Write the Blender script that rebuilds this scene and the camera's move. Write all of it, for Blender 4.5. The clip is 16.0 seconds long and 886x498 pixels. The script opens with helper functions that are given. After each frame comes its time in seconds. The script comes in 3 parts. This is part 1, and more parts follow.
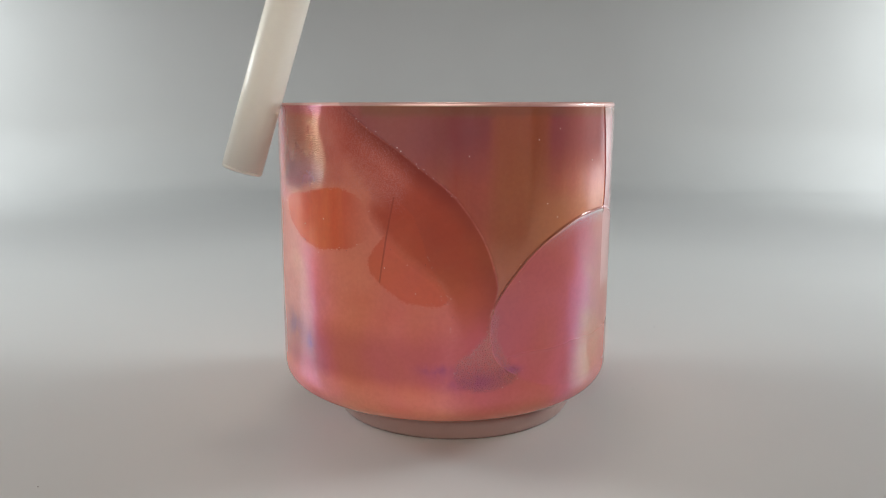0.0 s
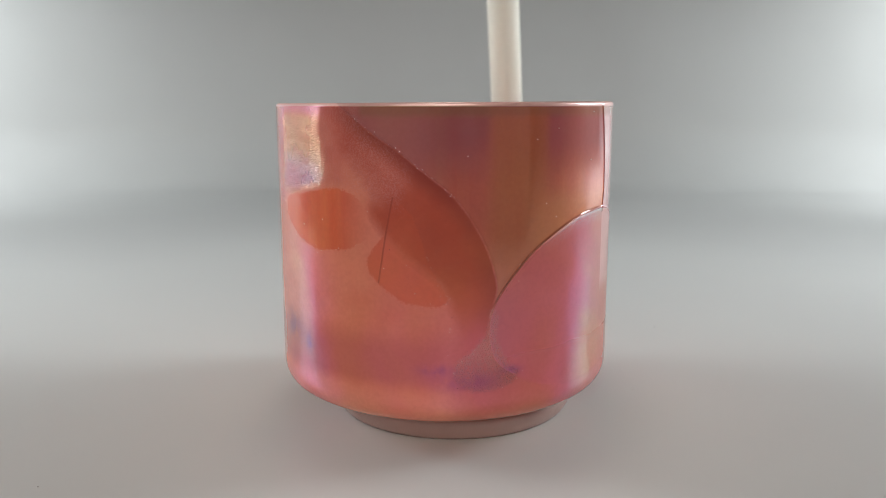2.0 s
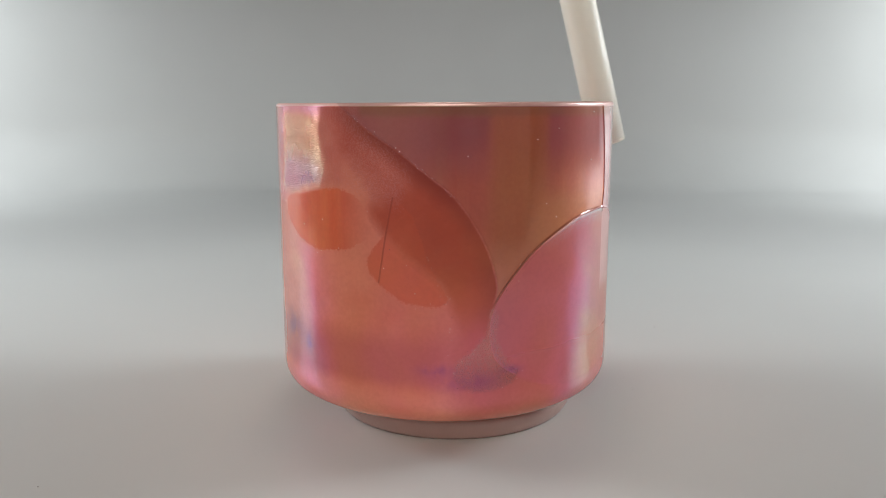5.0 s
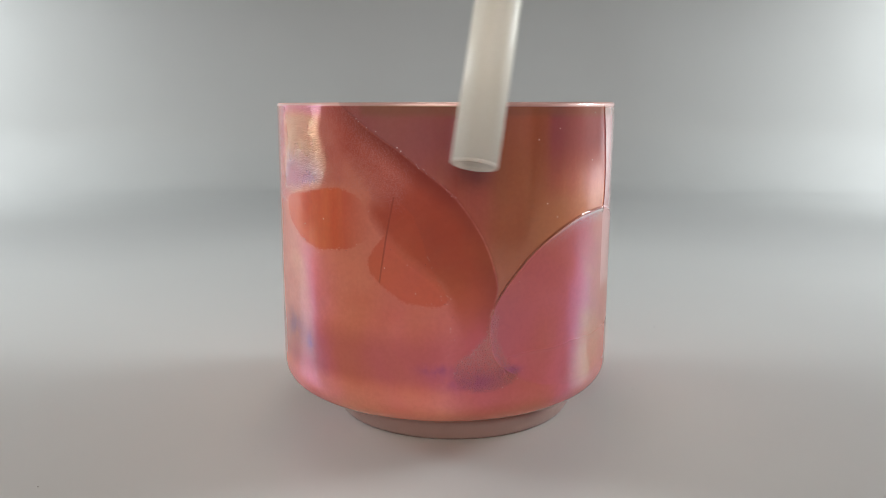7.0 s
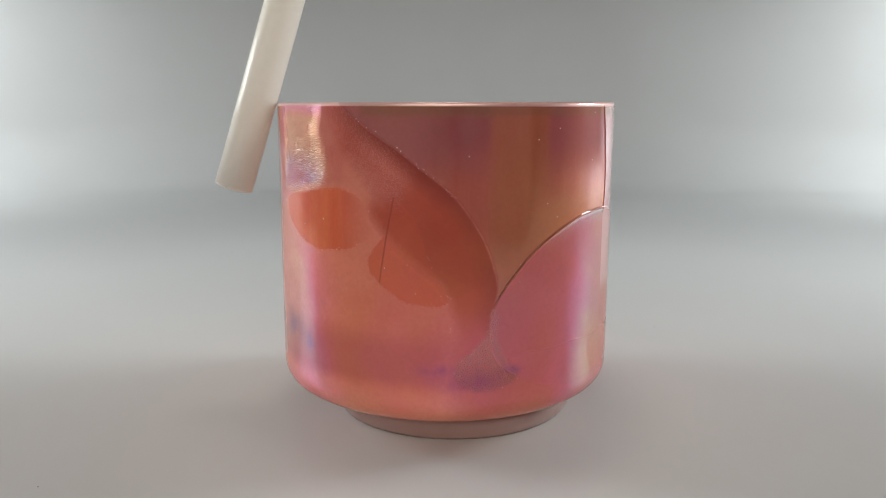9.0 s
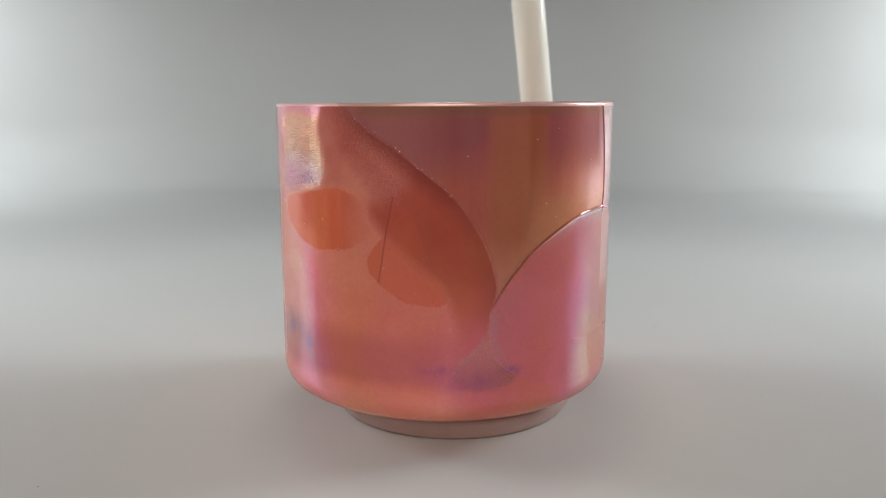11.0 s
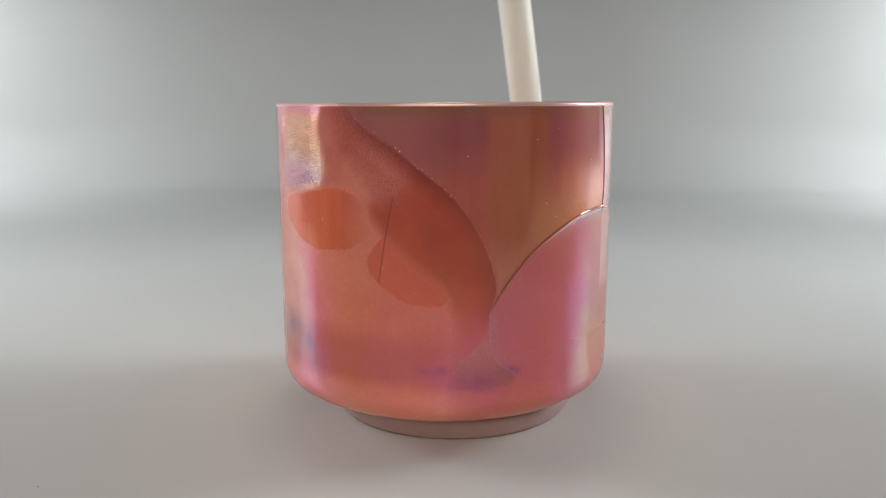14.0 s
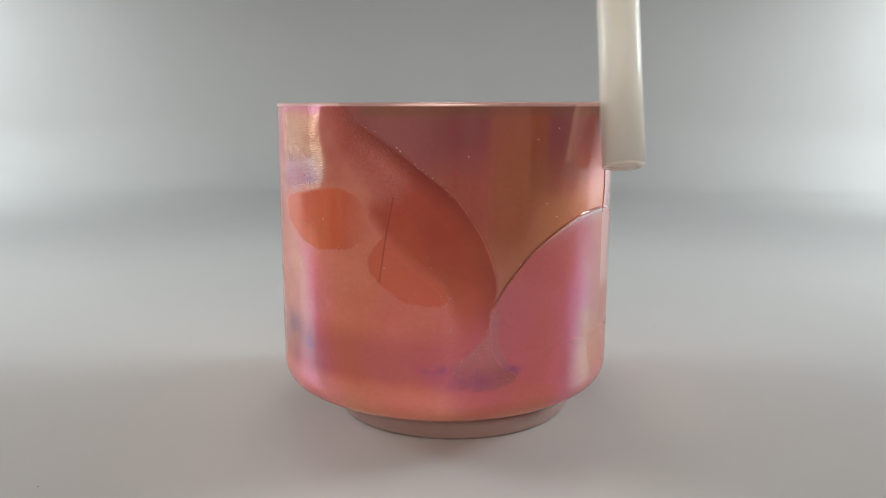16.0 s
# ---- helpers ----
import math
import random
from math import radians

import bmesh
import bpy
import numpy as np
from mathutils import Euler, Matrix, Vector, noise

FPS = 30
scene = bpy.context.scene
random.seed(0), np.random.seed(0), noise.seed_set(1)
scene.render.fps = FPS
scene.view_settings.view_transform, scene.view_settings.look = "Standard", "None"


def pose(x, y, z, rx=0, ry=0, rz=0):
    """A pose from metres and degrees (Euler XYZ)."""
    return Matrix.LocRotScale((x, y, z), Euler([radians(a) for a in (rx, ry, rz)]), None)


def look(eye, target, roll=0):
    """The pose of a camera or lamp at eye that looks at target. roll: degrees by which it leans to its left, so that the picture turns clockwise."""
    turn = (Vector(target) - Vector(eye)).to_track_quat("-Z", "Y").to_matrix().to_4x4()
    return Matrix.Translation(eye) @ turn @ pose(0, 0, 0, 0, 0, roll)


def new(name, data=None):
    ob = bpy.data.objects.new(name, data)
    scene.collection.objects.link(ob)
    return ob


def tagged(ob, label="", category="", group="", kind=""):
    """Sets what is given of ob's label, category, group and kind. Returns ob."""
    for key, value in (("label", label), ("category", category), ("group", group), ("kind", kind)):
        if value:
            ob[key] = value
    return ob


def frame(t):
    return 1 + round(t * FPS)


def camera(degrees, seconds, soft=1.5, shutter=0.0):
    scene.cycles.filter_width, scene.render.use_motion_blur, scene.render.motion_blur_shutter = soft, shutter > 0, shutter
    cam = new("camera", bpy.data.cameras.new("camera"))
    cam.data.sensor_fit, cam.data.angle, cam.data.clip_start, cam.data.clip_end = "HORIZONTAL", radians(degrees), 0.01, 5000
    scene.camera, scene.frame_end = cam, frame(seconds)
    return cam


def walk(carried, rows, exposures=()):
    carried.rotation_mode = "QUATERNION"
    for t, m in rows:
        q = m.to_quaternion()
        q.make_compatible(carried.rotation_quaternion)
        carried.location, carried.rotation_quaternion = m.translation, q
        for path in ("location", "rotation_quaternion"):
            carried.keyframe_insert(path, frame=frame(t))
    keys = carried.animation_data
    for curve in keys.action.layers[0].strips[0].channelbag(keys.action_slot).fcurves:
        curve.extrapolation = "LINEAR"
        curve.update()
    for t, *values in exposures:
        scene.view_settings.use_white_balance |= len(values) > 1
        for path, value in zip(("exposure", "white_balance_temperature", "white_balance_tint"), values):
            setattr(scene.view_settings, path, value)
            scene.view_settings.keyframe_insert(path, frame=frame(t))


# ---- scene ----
# ---- camera: on a stand, level with the bowl's rim ----
cam = camera(57.2, 16.0, soft=0.85, shutter=0.28)
CAM = look((-0.0014, -0.5024, 0.1923), (-0.0014, 0.4976, 0.0133))
walk(cam, [(0.0, CAM), (16.0, CAM)])

# ---- light: cool softboxes at both sides, before and beside the backdrop, and weak warm room light ----
world = bpy.data.worlds.new("world")
scene.world = world
world.use_nodes = True
world.node_tree.nodes["Background"].inputs["Color"].default_value = (0.9, 0.95, 1.0, 1)
world.node_tree.nodes["Background"].inputs["Strength"].default_value = 0.015


def area_lamp(name, eye, target, wide, high, watts, colour, spread=180):
    data = bpy.data.lights.new(name, "AREA")
    data.shape, data.size, data.size_y = "RECTANGLE", wide, high
    data.energy, data.color, data.spread = watts, colour, radians(spread)
    ob = new(name, data)
    ob.matrix_world = look(eye, target)
    return ob


COOL = (0.91, 0.985, 1.0)
WARM = (1.0, 0.88, 0.765)
for side in (-1, 1):
    area_lamp("side_lamp", (side * 1.0, 0.28, 0.41), (0.0, 0.221, 0.147), 0.38, 0.24, 3.1 + 0.35 * side, COOL, 117)
    area_lamp("back_lamp", (side * 1.232, 0.798, 0.60), (side * 1.283, 0.958, 0.006), 0.51, 0.33, 9.2 + 0.7 * side, COOL, 173)
area_lamp("room_lamp", (-0.05, -1.02, 0.66), (0.0, 0.0, 0.17), 1.3, 0.4, 1.5, WARM, 84)
area_lamp("ceiling_lamp", (-0.03, 0.12, 1.25), (-0.01, -0.03, 0.0), 0.26, 0.26, 0.40, WARM, 80)


# ---- materials ----
class Nodes:
    """Short hand for building a node tree."""

    def __init__(self, name):
        self.mat = bpy.data.materials.new(name)
        self.mat.use_nodes = True
        self.tree = self.mat.node_tree
        self.bsdf = self.tree.nodes["Principled BSDF"]
        self.out = self.tree.nodes["Material Output"]

    def node(self, kind, **sockets):
        n = self.tree.nodes.new(kind)
        for key, value in sockets.items():
            self.put(n.inputs[key], value)
        return n

    def put(self, socket, value):
        if isinstance(value, bpy.types.NodeSocket):
            self.tree.links.new(value, socket)
        else:
            socket.default_value = value

    def math(self, op, a, b=0.0, c=0.0):
        n = self.tree.nodes.new("ShaderNodeMath")
        n.operation = op
        for i, v in enumerate((a, b, c)):
            self.put(n.inputs[i], v)
        return n.outputs[0]

    def noise(self, scale, detail=3.0, vec=None, rough=0.5, distortion=0.0):
        n = self.tree.nodes.new("ShaderNodeTexNoise")
        n.inputs["Scale"].default_value, n.inputs["Detail"].default_value = scale, detail
        n.inputs["Roughness"].default_value, n.inputs["Distortion"].default_value = rough, distortion
        self.put(n.inputs["Vector"], vec if vec is not None else self.coord())
        return n.outputs["Fac"]

    def coord(self):
        return self.tree.nodes.new("ShaderNodeTexCoord").outputs["Object"]

    def stretch(self, x, y, z):
        n = self.tree.nodes.new("ShaderNodeVectorMath")
        n.operation = "MULTIPLY"
        self.put(n.inputs[0], self.coord())
        n.inputs[1].default_value = (x, y, z)
        return n.outputs[0]

    def attr(self, name):
        n = self.tree.nodes.new("ShaderNodeAttribute")
        n.attribute_name = name
        return n.outputs["Fac"]

    def ramp(self, value, lo, hi, a=0.0, b=1.0):
        n = self.tree.nodes.new("ShaderNodeMapRange")
        n.interpolation_type = "SMOOTHSTEP"
        for i, v in enumerate((value, lo, hi, a, b)):
            self.put(n.inputs[i], v)
        return n.outputs[0]

    def mix(self, fac, a, b):
        n = self.tree.nodes.new("ShaderNodeMix")
        n.data_type = "RGBA"
        self.put(n.inputs[0], fac)
        for s, v in ((n.inputs[6], a), (n.inputs[7], b)):
            self.put(s, (*v, 1) if isinstance(v, tuple) else v)
        return n.outputs[2]

    def bump(self, height, strength, distance, normal=None):
        n = self.tree.nodes.new("ShaderNodeBump")
        n.inputs["Strength"].default_value, n.inputs["Distance"].default_value = strength, distance
        self.put(n.inputs["Height"], height)
        if normal is not None:
            self.put(n.inputs["Normal"], normal)
        return n.outputs["Normal"]


def set_bsdf(nodes, **values):
    for key, value in values.items():
        name = key.replace("_", " ")
        nodes.put(nodes.bsdf.inputs[name], value)


def board_material():
    n = Nodes("white_board")
    big, fine = n.noise(2.2, 3), n.noise(380.0, 2)
    c = n.mix(n.ramp(big, 0.3, 0.7), (0.575, 0.57, 0.565), (0.615, 0.612, 0.605))
    n.put(n.bsdf.inputs["Base Color"], c)
    n.put(n.bsdf.inputs["Roughness"], n.ramp(big, 0.3, 0.7, 0.37, 0.43))
    n.bsdf.inputs["Specular IOR Level"].default_value = 0.45
    n.put(n.bsdf.inputs["Normal"], n.bump(fine, 0.05, 0.0004))
    return n.mat


def wall_material(name, colour):
    n = Nodes(name)
    c = n.mix(n.noise(3.0, 4), tuple(v * 0.94 for v in colour), colour)
    n.put(n.bsdf.inputs["Base Color"], c)
    n.bsdf.inputs["Roughness"].default_value = 0.8
    n.put(n.bsdf.inputs["Normal"], n.bump(n.noise(160.0, 3), 0.1, 0.001))
    return n.mat


def glaze_material():
    n = Nodes("lustre_glaze")
    coord = n.coord()
    # ragged edges: every distance is jittered at two scales before it is cut
    jit = n.math("MULTIPLY", n.math("SUBTRACT", n.noise(120.0, 4), 0.5), 3.2)
    fine = n.math("MULTIPLY", n.math("SUBTRACT", n.noise(900.0, 2), 0.5), 2.6)
    rag = n.math("ADD", jit, fine)

    def inside(name, soft, ragged=1.0):
        d = n.math("ADD", n.attr(name), n.math("MULTIPLY", rag, ragged))
        return n.ramp(d, -soft, soft)

    def times(a, b):
        return n.math("MULTIPLY", a, b)

    place = n.tree.nodes.new("ShaderNodeSeparateXYZ")
    n.put(place.inputs[0], coord)
    x, z = place.outputs["X"], place.outputs["Z"]
    leaf = times(inside("leaf", 1.0, 0.35), n.ramp(z, 0.064, 0.098, 0.12, 1.0))
    # under the frost the leaf's far side fades away
    veil = times(n.ramp(n.attr("frost"), -6.0, 3.0), n.ramp(n.attr("edge"), 5.0, 12.0))
    leaf = times(leaf, n.math("SUBTRACT", 1.0, times(veil, n.ramp(n.math("ADD", n.attr("leaf"), times(rag, 2.0)), 15.0, -3.0))))
    leaf = times(leaf, n.math("SUBTRACT", 1.0, times(n.ramp(n.attr("edge"), 9.0, 15.0, 0.0, 0.85), n.ramp(n.math("ADD", n.attr("leaf"), rag), 7.0, -1.0))))
    drop1 = times(inside("drop_a", 0.5, 1.3), n.attr("drop_fade"))
    drop2 = inside("drop_b", 0.7, 1.2)
    rleaf = inside("leaf_b", 0.5, 0.2)
    stem = inside("stem", 1.6, 1.3)
    frost = times(n.ramp(n.math("ADD", n.attr("frost"), times(rag, 4.5)), -5.0, 7.0), n.ramp(n.math("ADD", n.attr("bald"), times(rag, 0.16)), 1.1, 0.25, 0.6, 1.0))
    upper = n.ramp(n.attr("edge_side"), -0.6, 0.6)

    cloud = n.noise(14.0, 4, distortion=0.6)
    patchy = n.noise(38.0, 4, distortion=0.4)
    streak = n.noise(1.0, 5, n.stretch(70, 70, 9), 0.6)
    base = n.mix(n.ramp(cloud, 0.3, 0.7), (0.85, 0.21, 0.135), (0.91, 0.285, 0.185))
    base = n.mix(n.ramp(streak, 0.45, 0.75, 0, 0.3), base, (0.78, 0.21, 0.12))
    deep = n.mix(n.ramp(streak, 0.35, 0.7), (0.80, 0.165, 0.10), (0.86, 0.23, 0.125))
    # the coat's violet sheen and the card's mirrored tan band, painted into its colour
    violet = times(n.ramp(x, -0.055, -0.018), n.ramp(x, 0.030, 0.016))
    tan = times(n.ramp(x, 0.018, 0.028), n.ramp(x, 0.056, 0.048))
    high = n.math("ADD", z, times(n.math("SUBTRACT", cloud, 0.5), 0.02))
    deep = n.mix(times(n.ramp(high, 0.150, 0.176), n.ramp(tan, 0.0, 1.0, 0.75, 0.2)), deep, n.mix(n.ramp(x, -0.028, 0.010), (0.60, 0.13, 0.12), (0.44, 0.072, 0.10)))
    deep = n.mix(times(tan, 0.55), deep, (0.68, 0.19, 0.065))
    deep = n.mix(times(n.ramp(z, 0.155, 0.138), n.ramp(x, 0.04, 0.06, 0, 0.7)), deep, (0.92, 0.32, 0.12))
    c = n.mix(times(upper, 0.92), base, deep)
    # a brown-violet cloud of lustre low on the wall
    haze = times(n.ramp(z, 0.082, 0.064), n.ramp(z, 0.042, 0.052))
    haze = times(haze, n.ramp(n.math("ADD", x, times(n.math("SUBTRACT", cloud, 0.5), 0.12)), 0.05, -0.03, 0.0, 0.75))
    c = n.mix(haze, c, n.mix(n.ramp(x, -0.055, 0.005), (0.58, 0.125, 0.100), (0.62, 0.130, 0.130)))
    # where the wall turns under, the board's reflection is painted in as brighter coral
    c = n.mix(n.ramp(z, 0.047, 0.034), c, n.mix(n.ramp(cloud, 0.3, 0.7), (0.92, 0.25, 0.20), (0.94, 0.33, 0.235)))
    c = n.mix(times(n.ramp(z, 0.100, 0.072), n.ramp(n.math("ADD", x, times(n.math("SUBTRACT", cloud, 0.5), 0.03)), -0.004, 0.022, 0.0, 0.7)), c, (0.66, 0.130, 0.130))
    dark = n.mix(n.ramp(patchy, 0.3, 0.7), (0.50, 0.062, 0.034), (0.60, 0.095, 0.050))
    c = n.mix(times(leaf, 0.86), c, dark)
    c = n.mix(times(times(leaf, n.ramp(n.attr("edge"), 13.0, 0.0)), n.ramp(z, 0.12, 0.17, 0.45, 0.85)), c, (0.30, 0.052, 0.036))
    c = n.mix(times(drop2, n.ramp(leaf, 0.0, 0.8, 0.72, 0.3)), c, (0.78, 0.118, 0.056))
    c = n.mix(times(rleaf, n.ramp(z, 0.046, 0.072, 0.0, 0.85)), c, n.mix(n.ramp(cloud, 0.3, 0.7), (0.64, 0.148, 0.130), (0.74, 0.198, 0.158)))
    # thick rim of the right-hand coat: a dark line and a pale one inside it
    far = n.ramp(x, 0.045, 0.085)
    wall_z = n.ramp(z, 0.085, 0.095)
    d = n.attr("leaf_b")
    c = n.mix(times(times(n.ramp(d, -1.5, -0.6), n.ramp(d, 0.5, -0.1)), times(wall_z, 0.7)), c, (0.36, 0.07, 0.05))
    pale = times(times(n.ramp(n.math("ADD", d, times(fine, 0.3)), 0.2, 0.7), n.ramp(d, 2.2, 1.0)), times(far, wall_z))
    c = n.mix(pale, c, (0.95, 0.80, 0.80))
    c = n.mix(times(times(times(rleaf, wall_z), n.ramp(d, 9.0, 1.0)), times(far, n.ramp(n.noise(1400.0, 2), 0.4, 0.6))), c, (0.62, 0.40, 0.42))
    speck = n.ramp(n.noise(1500.0, 2), 0.42, 0.62)
    fr = times(frost, n.ramp(speck, 0.0, 1.0, 0.2, 0.9))
    c = n.mix(times(n.ramp(n.attr("frost"), -3.0, 5.0), n.ramp(x, -0.07, -0.04, 0.85, 0.15)), c, n.mix(n.ramp(patchy, 0.3, 0.7), (0.58, 0.105, 0.09), (0.70, 0.16, 0.13)))
    c = n.mix(times(fr, 0.3), c, (0.80, 0.36, 0.35))
    st = times(stem, n.ramp(speck, 0.0, 1.0, 0.22, 0.85))
    c = n.mix(st, c, n.mix(n.ramp(z, 0.048, 0.068), (0.38, 0.15, 0.15), (0.62, 0.30, 0.26)))
    c = n.mix(times(drop1, 0.95), c, n.mix(n.ramp(streak, 0.35, 0.7), (0.78, 0.095, 0.045), (0.88, 0.18, 0.070)))
    c = n.mix(n.ramp(n.attr("ridge"), 0.7, 0.2, 0, 0.6), c, (0.36, 0.06, 0.04))
    c = n.mix(times(n.ramp(n.attr("upright_side"), 0.2, 0.8), wall_z), c, (0.84, 0.40, 0.39))
    c = n.mix(n.ramp(n.attr("upright"), 0.9, 0.4, 0, 0.85), c, (0.34, 0.06, 0.05))
    c = n.mix(times(n.attr("stain"), n.ramp(n.noise(110.0, 4), 0.30, 0.58, 0.2, 0.85)), c, (0.38, 0.10, 0.17))
    band = times(n.ramp(z, 0.1840, 0.1885), n.ramp(n.attr("frost"), 2.0, -2.0))
    c = n.mix(times(band, 0.5), c, (0.40, 0.15, 0.07))
    c = n.mix(n.ramp(z, 0.1908, 0.1914), c, (0.85, 0.48, 0.44))
    # fine mottling of the pigment
    mottle = n.ramp(n.math("ADD", n.noise(420.0, 3), times(n.math("SUBTRACT", n.noise(60.0, 3), 0.5), 0.8)), 0.3, 0.75)
    c = n.mix(times(mottle, 0.10), c, (0.34, 0.055, 0.035))
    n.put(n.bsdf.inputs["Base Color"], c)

    grainy = n.math("MAXIMUM", times(times(frost, n.math("SUBTRACT", 1.0, drop1)), n.ramp(n.math("ADD", x, n.math("ADD", times(rag, 0.005), times(n.math("SUBTRACT", n.noise(70.0, 2), 0.5), 0.05))), -0.078, -0.050, 1.0, 0.14)), times(stem, 0.26))
    # a smooth lane, then a fainter frosted patch beside the leaf's edge
    lane = n.math("ADD", x, times(n.math("SUBTRACT", patchy, 0.5), 0.012))
    grainy = times(grainy, n.math("ADD", n.ramp(n.math("ADD", lane, n.ramp(z, 0.185, 0.145, 0.0, -0.006)), -0.0705, -0.0615, 1.0, 0.22), n.ramp(lane, -0.049, -0.043, 0.0, 2.2)))
    grainy = times(grainy, n.ramp(n.math("ADD", x, times(rag, 0.0012)), -0.0955, -0.0850, 0.04, 1.0))
    satin = times(rleaf, n.ramp(z, 0.046, 0.072, 0.1, 0.5))
    r = n.math("ADD", n.ramp(grainy, 0.0, 1.0, 0.06, 0.19), n.math("ADD", times(satin, 0.3), n.ramp(cloud, 0.3, 0.7, 0.0, 0.04)))
    r = n.math("ADD", r, n.math("MULTIPLY", n.math("SUBTRACT", 1.0, upper), 0.07))
    r = n.math("ADD", r, n.ramp(z, 0.1903, 0.1911, 0.0, 0.3))
    n.put(n.bsdf.inputs["Roughness"], r)
    n.put(n.bsdf.inputs["Metallic"], n.math("ADD", n.ramp(grainy, 0.0, 1.0, 0.12, 0.08), times(upper, n.ramp(x, 0.056, 0.074, 0.16, 0.0))))
    n.put(n.bsdf.inputs["IOR"], n.math("SUBTRACT", n.ramp(z, 0.080, 0.150, 1.60, 1.82), times(times(upper, n.ramp(x, 0.060, 0.078)), 0.34)))
    n.put(n.bsdf.inputs["Coat Weight"], times(times(upper, 0.9), n.ramp(x, 0.070, 0.090, 1.0, 0.5)))
    n.bsdf.inputs["Coat IOR"].default_value = 2.3
    n.bsdf.inputs["Coat Roughness"].default_value = 0.05
    # the lustre: a thin metal-oxide film of uneven thickness
    uneven = n.math("ADD", n.math("ABSOLUTE", x), times(n.math("SUBTRACT", cloud, 0.5), 0.05))
    film = n.math("SUBTRACT", n.math("ADD", 236.0, times(n.ramp(uneven, 0.050, 0.088), n.ramp(x, -0.03, 0.03, 82.0, 74.0))), n.ramp(z, 0.056, 0.038, 0.0, 4.0))
    film = n.math("ADD", film, n.math("SUBTRACT", times(rleaf, 13.0), times(drop2, 6.0)))
    film = n.math("ADD", film, times(n.attr("stain"), 4.0))
    over = n.math("ADD", n.ramp(z, 0.146, 0.182, 222.0, 258.0), n.ramp(z, 0.1835, 0.1890, 0.0, 32.0))
    over = n.math("ADD", over, n.math("SUBTRACT", times(violet, n.ramp(z, 0.138, 0.165, 4.0, 14.0)), times(tan, n.ramp(z, 0.146, 0.176, 4.0, 26.0))))
    left = n.ramp(x, -0.075, -0.045, 1.0, 0.1)
    strong = n.math("MAXIMUM", upper, times(frost, left))
    film = n.math("ADD", times(times(film, n.ramp(strong, 0.0, 1.0, 1.08, 1.0)), n.math("SUBTRACT", 1.0, upper)), times(over, upper))
    # on the frosted column it runs from violet at the rim through gold and silver to violet again
    ice = n.math("ADD", n.ramp(z, 0.146, 0.177, 137.0, 206.0), n.ramp(z, 0.1835, 0.1900, 0.0, 52.0))
    icy = times(times(frost, left), n.ramp(n.math("ADD", x, times(rag, 0.001)), -0.0955, -0.0870))
    film = n.math("ADD", times(film, n.math("SUBTRACT", 1.0, icy)), times(icy, ice))
    film = n.math("SUBTRACT", film, times(stem, 5.0))
    red = times(n.math("MAXIMUM", times(leaf, n.math("SUBTRACT", 1.0, times(frost, left))), drop1), 0.9)
    film = n.math("ADD", times(film, n.math("SUBTRACT", 1.0, red)), times(red, n.math("ADD", 236.0, times(drop1, 16.0))))
    film = n.math("ADD", film, n.ramp(n.noise(11.0, 3, distortion=1.2), 0.25, 0.75, -11.0, 11.0))
    film = times(film, n.ramp(z, 0.1916, 0.1910, 0.0, 1.0))
    n.put(n.bsdf.inputs["Thin Film Thickness"], film)
    n.put(n.bsdf.inputs["Thin Film IOR"], n.math("SUBTRACT", n.ramp(strong, 0.0, 1.0, 2.02, 2.2), times(times(upper, n.ramp(x, 0.056, 0.074)), 0.62)))
    # sugary relief where the coat is frosted, a faint wave elsewhere
    cells = n.node("ShaderNodeTexVoronoi", Scale=1700.0, Vector=coord)
    lumps = n.math("ADD", cells.outputs["Distance"], n.math("MULTIPLY", n.noise(600.0, 2), 0.8))
    # each grain faces its own way
    tilt = n.tree.nodes.new("ShaderNodeVectorMath")
    tilt.operation = "SUBTRACT"
    n.put(tilt.inputs[0], cells.outputs["Color"])
    tilt.inputs[1].default_value = (0.5, 0.5, 0.5)
    turned = n.tree.nodes.new("ShaderNodeVectorMath")
    turned.operation = "MULTIPLY_ADD"
    n.put(turned.inputs[0], tilt.outputs[0])
    n.put(turned.inputs[1], times(grainy, 0.42))
    n.put(turned.inputs[2], n.tree.nodes.new("ShaderNodeNewGeometry").outputs["Normal"])
    unit = n.tree.nodes.new("ShaderNodeVectorMath")
    unit.operation = "NORMALIZE"
    n.put(unit.inputs[0], turned.outputs[0])
    nor = n.bump(times(n.math("SUBTRACT", lumps, 0.85), grainy), 1.0, 0.00038, unit.outputs[0])
    nor = n.bump(times(n.noise(30.0, 3), n.math("SUBTRACT", 1.0, times(upper, 0.65))), 0.26, 0.002, nor)
    n.put(n.bsdf.inputs["Normal"], nor)
    return n.mat


def inner_material():
    n = Nodes("frosted_quartz_inside")
    c = n.mix(n.noise(40.0, 4), (0.66, 0.36, 0.31), (0.74, 0.44, 0.38))
    n.put(n.bsdf.inputs["Base Color"], c)
    n.bsdf.inputs["Roughness"].default_value = 0.55
    n.put(n.bsdf.inputs["Normal"], n.bump(n.noise(900.0, 3), 0.4, 0.0005))
    return n.mat


def ring_material():
    n = Nodes("silicone")
    c = n.mix(n.noise(60.0, 4), (0.45, 0.285, 0.25), (0.53, 0.355, 0.32))
    n.put(n.bsdf.inputs["Base Color"], c)
    n.put(n.bsdf.inputs["Roughness"], n.ramp(n.noise(300.0, 3), 0.3, 0.7, 0.35, 0.5))
    n.put(n.bsdf.inputs["Normal"], n.bump(n.noise(500.0, 2), 0.1, 0.0004))
    return n.mat


